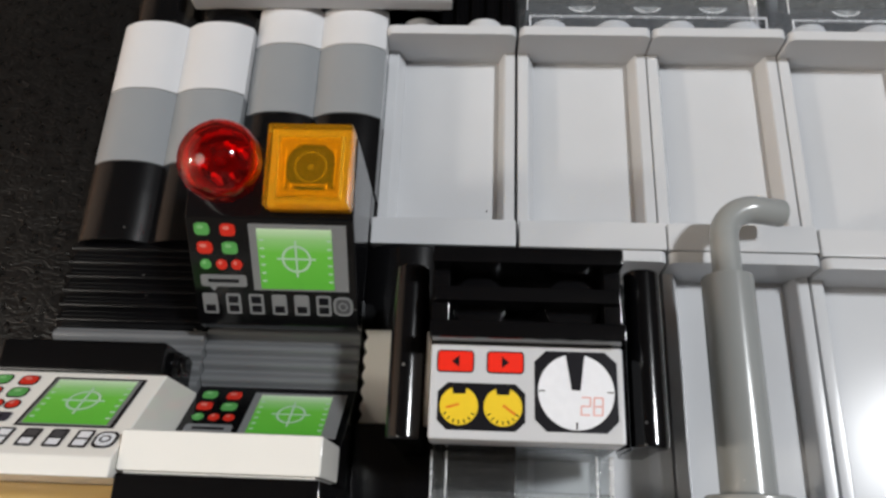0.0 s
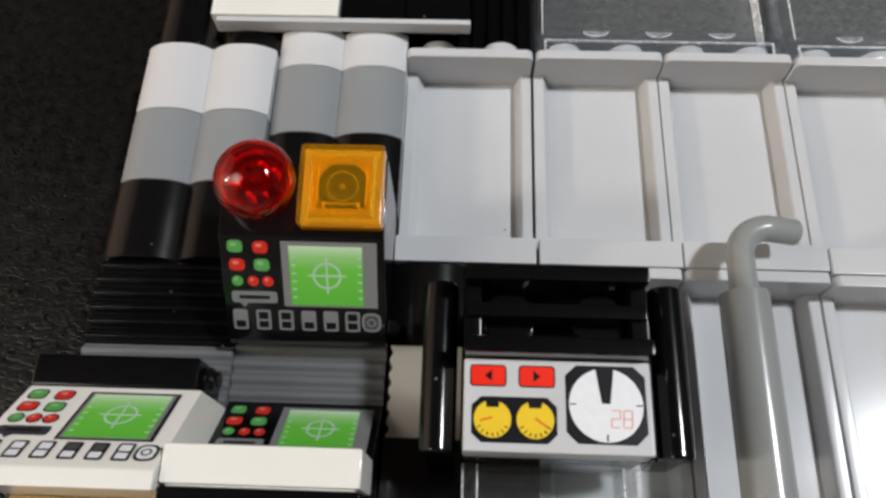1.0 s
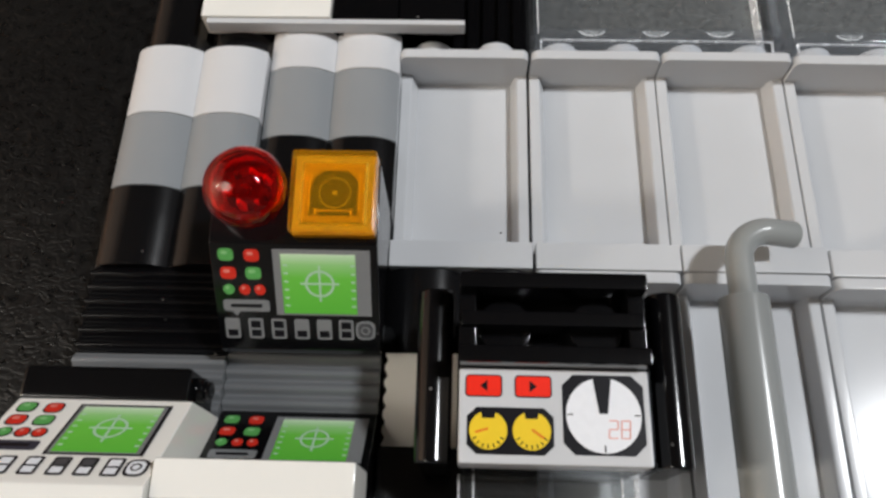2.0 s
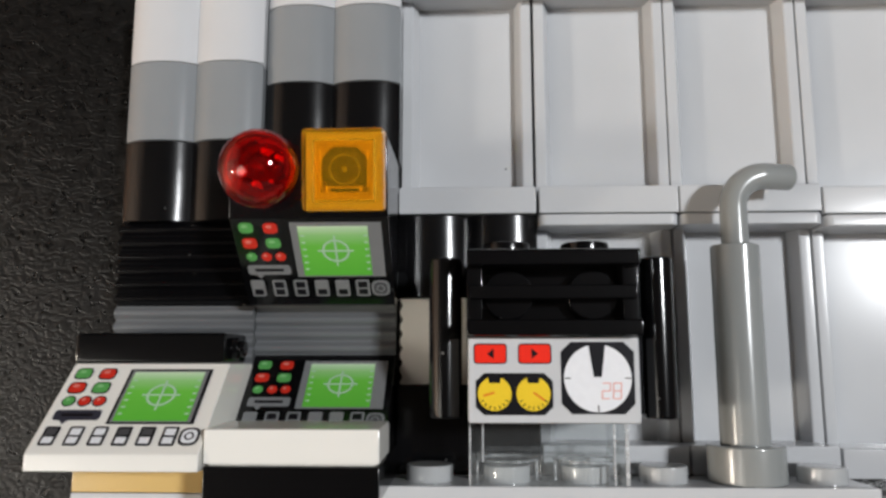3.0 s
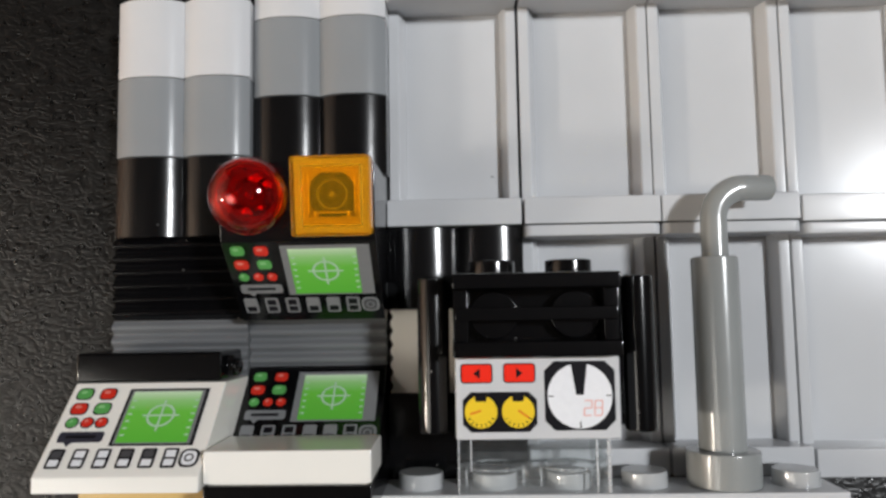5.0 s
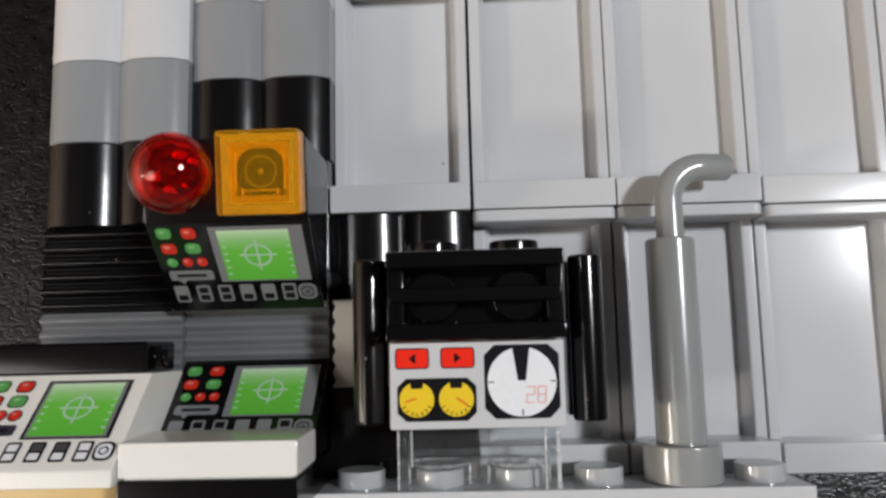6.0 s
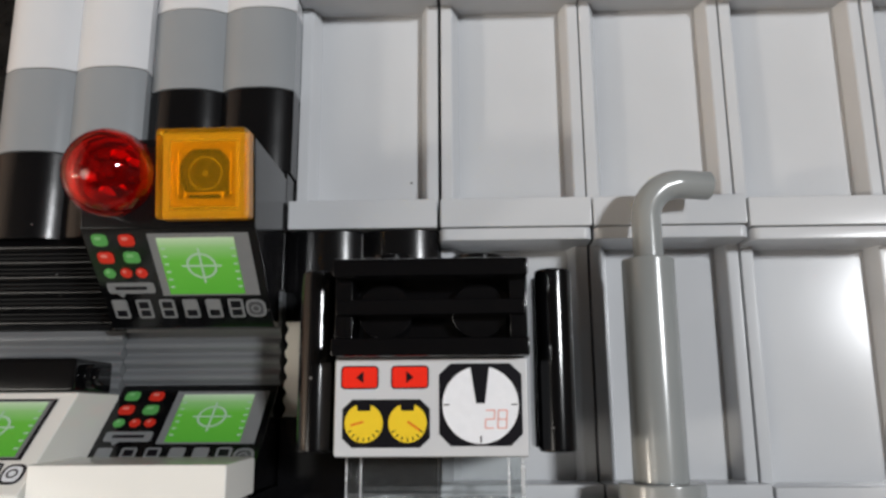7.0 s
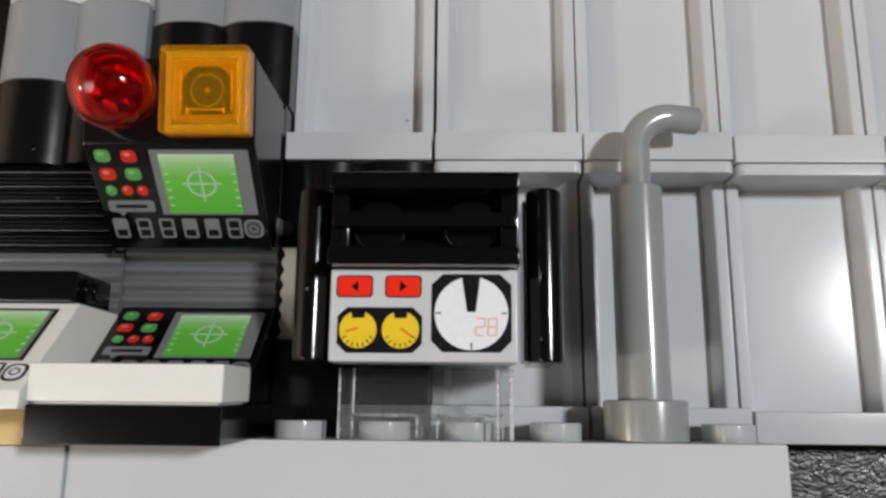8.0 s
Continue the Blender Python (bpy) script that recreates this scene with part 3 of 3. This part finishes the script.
def dome_shell(bm, r, low, high, flip):
    rings = []
    prof = [(r * 0.74, 0.9), (r * 0.92, low * 0.42), (r * 0.99, low * 0.72), (r, low)] + [(r * math.cos(radians(10 * i)), low + (high - low) * math.sin(radians(10 * i))) for i in range(1, 9)]
    for q, h in prof:
        rings.append([bm.verts.new((q * math.cos(2 * math.pi * k / 40), q * math.sin(2 * math.pi * k / 40), h)) for k in range(40)])
    tip = bm.verts.new((0, 0, high))
    faces = []
    for a, b in zip(rings, rings[1:]):
        for k in range(40):
            faces.append(bm.faces.new((a[k], a[(k + 1) % 40], b[(k + 1) % 40], b[k])))
    for k in range(40):
        faces.append(bm.faces.new((rings[-1][k], rings[-1][(k + 1) % 40], tip)))
    if flip:
        bmesh.ops.reverse_faces(bm, faces=faces)
    return rings[0]


outer = dome_shell(dome, 3.82, 2.8, 6.0, False)
inner = dome_shell(dome, 2.9, 2.5, 4.7, True)
for k in range(40):
    dome.faces.new((outer[(k + 1) % 40], outer[k], inner[k], inner[(k + 1) % 40]))
part("dome", dome, RED_CLEAR, red_lamp, "clear red dome").visible_shadow = False
part("base_ring", rod(0, 0, 0.02, 2.8, 0.9, "z", 0.1, 32), RED_DEEP, red_lamp, "deep red foot")
# Invented inner pieces: their reds put the dome's reflections and glints into colour.
part("reflection_pip", rod(0, 0, 2.2, 0.5, 0.9, "z", 0.2, 16, None, 0.35), RED_DEEP, red_lamp, "small red pip for the reflection at the dome's centre")
part("inner_core", rod(0, 0, 0.95, 2.1, 1.3, "z", 0.15, 9, None, 1.3), RED_CORE, red_lamp, "dark red core giving the dome its dark middle", False)
for i in range(10):
    a = 2 * math.pi * (i + 0.3 + 0.35 * math.sin(5 * i)) / 10
    reach = 1.2 + 0.22 * ((i * 3) % 4)
    part("glint_facet", rod(reach * math.cos(a), reach * math.sin(a), 1.0, 0.42 + 0.1 * (i % 3), 1.2 + 0.35 * (i % 4), "z", 0.15, 5, None, 0.25), RED_GLINT if i % 3 else RED_CORE, red_lamp, "", False)

amber_lamp = thing("square_lamp", -7.75, -2.12, 12.1, "clear amber square tile on the screen brick", "toy lamp")
amber_lamp.rotation_euler.x = LAMP_TILT
tile = box(0.05, 0.05, 0.1, 7.95, 7.95, 2.7, 0.3)
under = min(tile.faces, key=lambda f: f.calc_center_median().z)
bmesh.ops.inset_individual(tile, faces=[under], thickness=1.15, depth=0.0)
under = min((f for f in tile.faces if len(f.verts) == 4 and f.calc_area() > 8), key=lambda f: f.calc_center_median().z)
bmesh.ops.translate(tile, verts=list(under.verts), vec=(0, 0, 1.6))
part("tile_body", tile, AMBER_CLEAR, amber_lamp, "clear amber tile body").visible_shadow = False
# Added amber inserts carry the tile's inner light in their colour.
core = bmesh.new()
for x0, y0, x1, y1 in ((1.3, 1.4, 6.7, 1.9), (1.3, 6.3, 6.7, 6.6), (1.3, 1.9, 1.62, 6.3), (6.38, 1.9, 6.7, 6.3)):
    box(x0, y0, 0.02, x1, y1, 1.22, 0.05, core)
skirt = bmesh.new()
for x0, y0, x1, y1 in ((0.3, 0.3, 7.7, 1.4), (0.3, 6.6, 7.7, 7.7), (0.3, 1.4, 1.3, 6.6), (6.7, 1.4, 7.7, 6.6)):
    box(x0, y0, 0.02, x1, y1, 1.2, 0.05, skirt)
part("skirt", skirt, AMBER_SKIRT, amber_lamp, "opaque amber skirt standing in for light inside the tile")
part("inner_rim", core, AMBER_DEEP, amber_lamp, "opaque amber rim standing in for light inside the tile")
floor_bm = bmesh.new()
for x0, y0, x1, y1 in ((0.25, 0.25, 7.75, 2.45), (0.25, 5.75, 7.75, 7.75), (0.25, 2.45, 2.0, 5.75), (6.0, 2.45, 7.75, 5.75)):
    box(x0, y0, 0.0, x1, y1, 0.08, 0, floor_bm)
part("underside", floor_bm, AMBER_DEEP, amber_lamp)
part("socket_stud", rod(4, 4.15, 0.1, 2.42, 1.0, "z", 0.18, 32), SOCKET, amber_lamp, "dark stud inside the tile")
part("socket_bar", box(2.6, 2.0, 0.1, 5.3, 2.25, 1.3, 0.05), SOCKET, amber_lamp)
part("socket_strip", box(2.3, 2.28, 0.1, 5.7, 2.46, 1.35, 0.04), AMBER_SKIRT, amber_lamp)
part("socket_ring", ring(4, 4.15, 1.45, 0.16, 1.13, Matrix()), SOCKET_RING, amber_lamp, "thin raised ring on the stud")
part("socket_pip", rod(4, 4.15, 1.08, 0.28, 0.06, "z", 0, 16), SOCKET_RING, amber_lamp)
part("arch", ring(4, 4.15, 2.8, 0.8, 1.16, Matrix(), a0=15, a1=165), AMBER_DEEP, amber_lamp, "opaque amber arch standing in for light over the stud")
# Brighter amber strips painted in for glints round the inner square.
for x in (1.66, 6.26):
    part("inner_glint", box(x, 2.3, 1.15, x + 0.08, 5.9, 1.45, 0.03), AMBER_GLINT, amber_lamp)
for x in (2.25, 5.55):
    part("corner_glint", box(x, 1.95, 1.15, x + 0.16, 2.5, 1.5, 0.04), AMBER_GLINT, amber_lamp)


# ---------------------------------------------------------------- the instrument box
cabinet = thing("instrument_box", 8, -22.4, 0, "black instrument box with a recessed front and dial tile", "toy cabinet")
part("body", box(0.3, 0.1, 0.2, 15.7, 15.9, 10.9, 0.2), BLACK, cabinet)
front = bmesh.new()
box(0, 8.0, 10.9, 16, 9.5, 16, 0.2, front)
box(0, 14.5, 10.9, 16, 16, 16, 0.2, front)
box(0, 9.4, 10.9, 1.5, 14.6, 14.4, 0.15, front)
box(14.5, 9.4, 10.9, 16, 14.6, 14.4, 0.15, front)
part("recess_frame", front, BLACK, cabinet)
part("recess_back", box(1.6, 9.4, 10.6, 14.4, 14.6, 11.2, 0.05), BLACK, cabinet)
part("cross_bar", box(0.2, 11.45, 12.4, 15.8, 12.75, 15.0, 0.15), BLACK, cabinet)
for u in (4, 12):
    part("recess_stud", rod(u, 12, 11.1, 2.42, 1.7, "z", 0.18, 32), BLACK, cabinet)
    part("stud", rod(u, 15.8, 8, 2.42, 1.8, "y", 0.18, 32), BLACK, cabinet)
for u in (-2.1, 18.5):
    part("column", rod(u, 0.3, 10.5, 1.6, 15.5, "y", 0.3, 40), BLACK, cabinet)
    part("column_web", box(u - 1.2, 0.4, 2.0, u + 1.2, 15.7, 9.6, 0.15), BLACK, cabinet)
    part("column_arm", box(min(u, 15.8) + 1.0, 0.6, 4.0, max(u, 0.2) - 1.0, 15.5, 8.4, 0.1), BLACK, cabinet)

dial = thing("dial_tile", 8, -22.4, 10.95, "light grey tile printed with gauges and a dial", "toy tile")
part("tile_body", box(0.1, 0.1, 0, 15.9, 7.95, 3.2, 0.25), PALE, dial)
to = face_matrix((0, 0, 3.18), (1, 0, 0), (0, 1, 0))
T = 0.05
for u, way in ((0.75, -1), (4.85, 1)):
    part("key_outline", outline(rounded(u - 0.12, 5.48, u + 2.97, 7.37, 0.35), T, to), INK_BLACK, dial)
    key = part("red_key", outline(rounded(u, 5.6, u + 2.85, 7.25, 0.25), T * 1.7, to), INK_KEY, dial)
    c = u + 1.43
    part("arrow", outline([(c + 0.3 * way, 6.42), (c - 0.3 * way, 6.9), (c - 0.3 * way, 5.95)], T * 2.4, to), INK_BLACK, key)
part("gauge_plate", outline([(1.6, 0.85), (7.1, 0.85), (7.9, 1.6), (7.9, 3.9), (7.1, 4.65), (1.6, 4.65), (0.8, 3.9), (0.8, 1.6)], T, to), INK_BLACK, dial)
for u, tip_u, tip_v in ((2.55, 1.5, 2.6), (6.1, 7.1, 2.2)):
    g = part("gauge", outline(disc(u, 2.78, 1.56), T * 1.7, to), INK_YELLOW, dial)
    part("gauge_notch", outline([(u - 0.5, 3.75), (u + 0.5, 3.75), (u + 0.62, 4.5), (u - 0.62, 4.5)], T * 2.3, to), INK_BLACK, g)
    part("needle", bar(u, 2.9, tip_u, tip_v, 0.2, T * 2.4, to), INK_ORANGE, g)
    for k in range(7):
        a = radians(210 + 20 * k)
        part("tick", bar(u + 1.15 * math.cos(a), 2.78 + 1.15 * math.sin(a), u + 1.45 * math.cos(a), 2.78 + 1.45 * math.sin(a), 0.1, T * 2.5, to), INK_BLACK, g)
part("dial_plate", outline([(9.6, 0.95), (14.4, 0.95), (15.35, 1.9), (15.35, 6.6), (14.4, 7.5), (9.6, 7.5), (8.65, 6.6), (8.65, 1.9)], T, to), INK_BLACK, dial)
face = part("dial_disc", outline(disc(12.0, 4.2, 3.08, 48), T * 1.7, to), INK_WHITE, dial)
part("dial_pointer", outline([(11.2, 7.3), (12.75, 7.3), (12.35, 4.3), (11.65, 4.3)], T * 2.4, to), INK_BLACK, face)
for u0, v0, u1, v1, w in ((9.0, 4.2, 9.5, 4.2, 0.1), (14.5, 4.2, 15.0, 4.2, 0.1), (12.0, 1.2, 12.0, 1.75, 0.12)):
    part("tick", bar(u0, v0, u1, v1, w, T * 2.4, to), INK_BLACK, face)
SEGMENTS = {"2": "abged", "8": "abcdefg"}
for k, ch in enumerate("28"):
    u0, v0, w, h, q = 12.35 + 1.0 * k, 2.35, 0.7, 1.4, 0.12
    lines = {"a": (0, h, w, h), "b": (w, h / 2, w, h), "c": (w, 0, w, h / 2), "d": (0, 0, w, 0), "e": (0, 0, 0, h / 2), "f": (0, h / 2, 0, h), "g": (0, h / 2, w, h / 2)}
    bm = None
    for name in SEGMENTS[ch]:
        x0, y0, x1, y1 = lines[name]
        lean = 0.06
        bm = bar(u0 + x0 + lean * y0, v0 + y0, u0 + x1 + lean * y1, v0 + y1, q, T * 2.5, to, bm)
    part("digit", bm, INK_ROSE, face, "red printed digit")

clear_brick = thing("brick", 8, -28.8, 0.05, "clear transparent brick carrying the instrument box", "toy brick")
for y0, y1 in ((0.0, 3.15), (3.2, 6.35)):
    shell = bmesh.new()
    box(0.1, y0, 0.05, 15.9, y1, 1.3, 0.15, shell)
    box(0.1, y0, 6.7, 15.9, y1, 7.9, 0.15, shell)
    box(0.1, y0, 1.3, 1.3, y1, 6.7, 0.1, shell)
    box(14.7, y0, 1.3, 15.9, y1, 6.7, 0.1, shell)
    part("shell", shell, BRICK_HAZY if y0 < 1 else BRICK_CLEAR, clear_brick).visible_shadow = False
# Pale rings and bars painted in for bright refractions round the studs.
for u in (4, 12):
    part("stud_highlight_ring", washer(u, 2.05, 4, 3.0, 0.3, 0.28), SOFT_HIGHLIGHT, clear_brick, "pale ring for the bright refraction over the stud below")
    for k in (-3.15, 2.95):
        part("stud_side_glint", box(u + k, 0.1, 3.8, u + k + 0.2, 2.1, 4.6, 0.05), EDGE_HIGHLIGHT, clear_brick)
part("clear_pin", rod(8, 0.1, 4, 1.55, 2.2, "y", 0.15, 24), BRICK_HAZY, clear_brick).visible_shadow = False
# Pale strips stand in for highlights down the brick's front.
for u, low, w in ((0.12, 0.1, 0.18), (1.4, 2.3, 0.18), (14.35, 0.1, 0.18), (15.5, 0.1, 0.36)):
    part("corner_highlight", box(u, low, 7.72, u + w, 6.3, 7.98, 0.05), EDGE_HIGHLIGHT, clear_brick, "pale strip for the highlight on a corner")


# ---------------------------------------------------------------- the pipe
pipe = thing("bent_pipe", 36.35, -28.8, 4.4, "grey plastic pipe with a bent spout", "toy pipe")
part("foot", rod(0, 0, 0, 3.85, 3.75, "y", 0.25, 48), MID, pipe)
part("tube", rod(0, 3.5, 0, 2.48, 20.8, "y", 0.25, 48), MID, pipe)
spout = bmesh.new()
line = [Vector((0.12, 23.5, 0)), Vector((0.12, 28.4, 0))]
for i in range(1, 11):
    a = radians(90 * i / 10)
    line.append(Vector((3.62 - 3.5 * math.cos(a), 28.4 + 3.5 * math.sin(a), -0.4 * i / 10)))
line.append(Vector((6.65, 32.0, -1.4)))
loops = []
for i, p in enumerate(line):
    d = (line[min(i + 1, len(line) - 1)] - line[max(i - 1, 0)]).normalized()
    side = d.cross(Vector((0, 0, 1))).normalized()
    up = side.cross(d)
    loops.append([spout.verts.new(p + 1.42 * (math.cos(2 * math.pi * k / 28) * side + math.sin(2 * math.pi * k / 28) * up)) for k in range(28)])
for a, b in zip(loops, loops[1:]):
    for k in range(28):
        spout.faces.new((a[k], a[(k + 1) % 28], b[(k + 1) % 28], b[k]))
spout.faces.new(loops[0])
spout.faces.new(loops[-1][::-1])
bmesh.ops.recalc_face_normals(spout, faces=spout.faces)
part("spout", spout, MID, pipe)


# ---------------------------------------------------------------- the top of the wall
ledge = thing("plate", -23.7, 30.6, 0, "light grey plate overhanging the white bricks", "toy plate")
part("block", box(0.05, 0.02, 0.52, 31.7, 0.75, 2.3, 0.1), PALE, ledge)
backing = thing("brick", -16, 31.42, -1, "plain black brick behind the overhanging plate", "toy brick")
part("block", box(0.05, 0.0, -6.9, 15.95, 9.55, 0), BLACK, backing)
top_white = thing("brick", -24.4, 31.4, 0, "white brick on the overhanging plate", "toy brick")
part("block", box(0.05, 0.0, -0.9, 15.95, 9.55, 2.6), WHITE, top_white)
top_black = thing("brick", -8.4, 31.4, 0, "black brick beside the white one", "toy brick")
part("block", box(0.05, 0.0, -0.9, 8.2, 9.55, 1.9), BLACK, top_black)
part("block", box(8.3, 0.0, -0.9, 16.3, 9.55, 1.9), BLACK, top_black)

ribbed = thing("ribbed_brick", 0, 28.9, 0, "black brick with upright ribs above the first panel", "toy brick")
part("block", box(0.05, 0, -7.9, 15.95, 19.1, -3.6, 0.1), BLACK, ribbed)
for i in range(8):
    part("rib", box(0.5 + 1.95 * i, 0, -3.7, 1.6 + 1.95 * i, 19.1, -2.9, 0.15), BLACK, ribbed)


def clear_window(x, y):
    """A clear panel lying against the tabletop: a hollow foot on studs and a thin upright pane."""
    ob = thing("clear_panel", x, y, 0, "clear transparent panel standing on the pale panels", "toy window", "clear panels")
    rim = bmesh.new()
    box(0.1, 0, -1.4, 31.9, 3.6, -0.1, 0.3, rim)
    part("foot_front", rim, CLEAR, ob)
    part("foot_side", box(0.1, 0, -7.8, 1.4, 3.6, -1.5, 0.3), CLEAR, ob)
    part("foot_side", box(30.6, 0, -7.8, 31.9, 3.6, -1.5, 0.3), CLEAR, ob)
    part("foot_top", box(1.5, 3.1, -7.8, 30.5, 3.6, -1.5, 0.2), CLEAR, ob)
    # Pale frame stands in for the highlight round the hollow foot.
    edge = box(1.7, 2.62, -1.75, 30.3, 2.8, -1.45, 0.05)
    box(1.5, 0.1, -1.75, 1.7, 2.8, -1.45, 0.05, edge)
    box(30.3, 0.1, -1.75, 30.5, 2.8, -1.45, 0.05, edge)
    part("foot_highlight", edge, EDGE_HIGHLIGHT, ob, "pale strip for the highlight on the hollow foot's edge")
    for i in range(3):
        u = 8 + 8 * i
        part("foot_pin", rod(u, 0.1, -4, 1.5, 2.9, "y", 0.1, 24), CLEAR, ob)
        # Pale patch and arc stand in for a bright pin end.
        mark = [(u + 1.65 * math.cos(radians(180 + 15 * k)), 4.0 + 0.95 * math.sin(radians(180 + 15 * k))) for k in range(13)]
        part("pin_highlight", outline(mark, 0.1, Matrix.Translation((0, 0, -1.36))), SOFT_HIGHLIGHT, ob, "pale half-round patch for the bright pin end in the foot")
        part("pin_rim_highlight", ring(u, 4.0, 0.8, 0.12, 0, Matrix.Translation((0, 0, -1.22)) @ Matrix.Translation((u, 0, 0)) @ Matrix.Diagonal((2, 1, 1, 1)) @ Matrix.Translation((-u, 0, 0)), None, 24, 190, 350), EDGE_HIGHLIGHT, ob)
    part("pane", box(1.25, 3.65, -7.8, 30.75, 28, -6.8, 0.1), PANE_CLEAR, ob)
    part("post", box(0.1, 3.65, -7.8, 1.2, 28, -1.4, 0.2), CLEAR, ob)
    part("post", box(30.8, 3.65, -7.8, 31.9, 28, -1.4, 0.2), CLEAR, ob)
    # Pale strips stand in for highlights down the posts.
    part("post_highlight", box(1.22, 3.7, -1.7, 1.36, 27.8, -1.45, 0.04), EDGE_HIGHLIGHT, ob)
    part("post_highlight", box(30.64, 3.7, -6.6, 30.78, 27.8, -4.6, 0.04), EDGE_HIGHLIGHT, ob)
    for piece in ob.children:
        piece.visible_shadow = False
    return ob


window = clear_window(16, 28.85)
copy_thing(window, Matrix.Translation(at(48, 28.55, 0)))
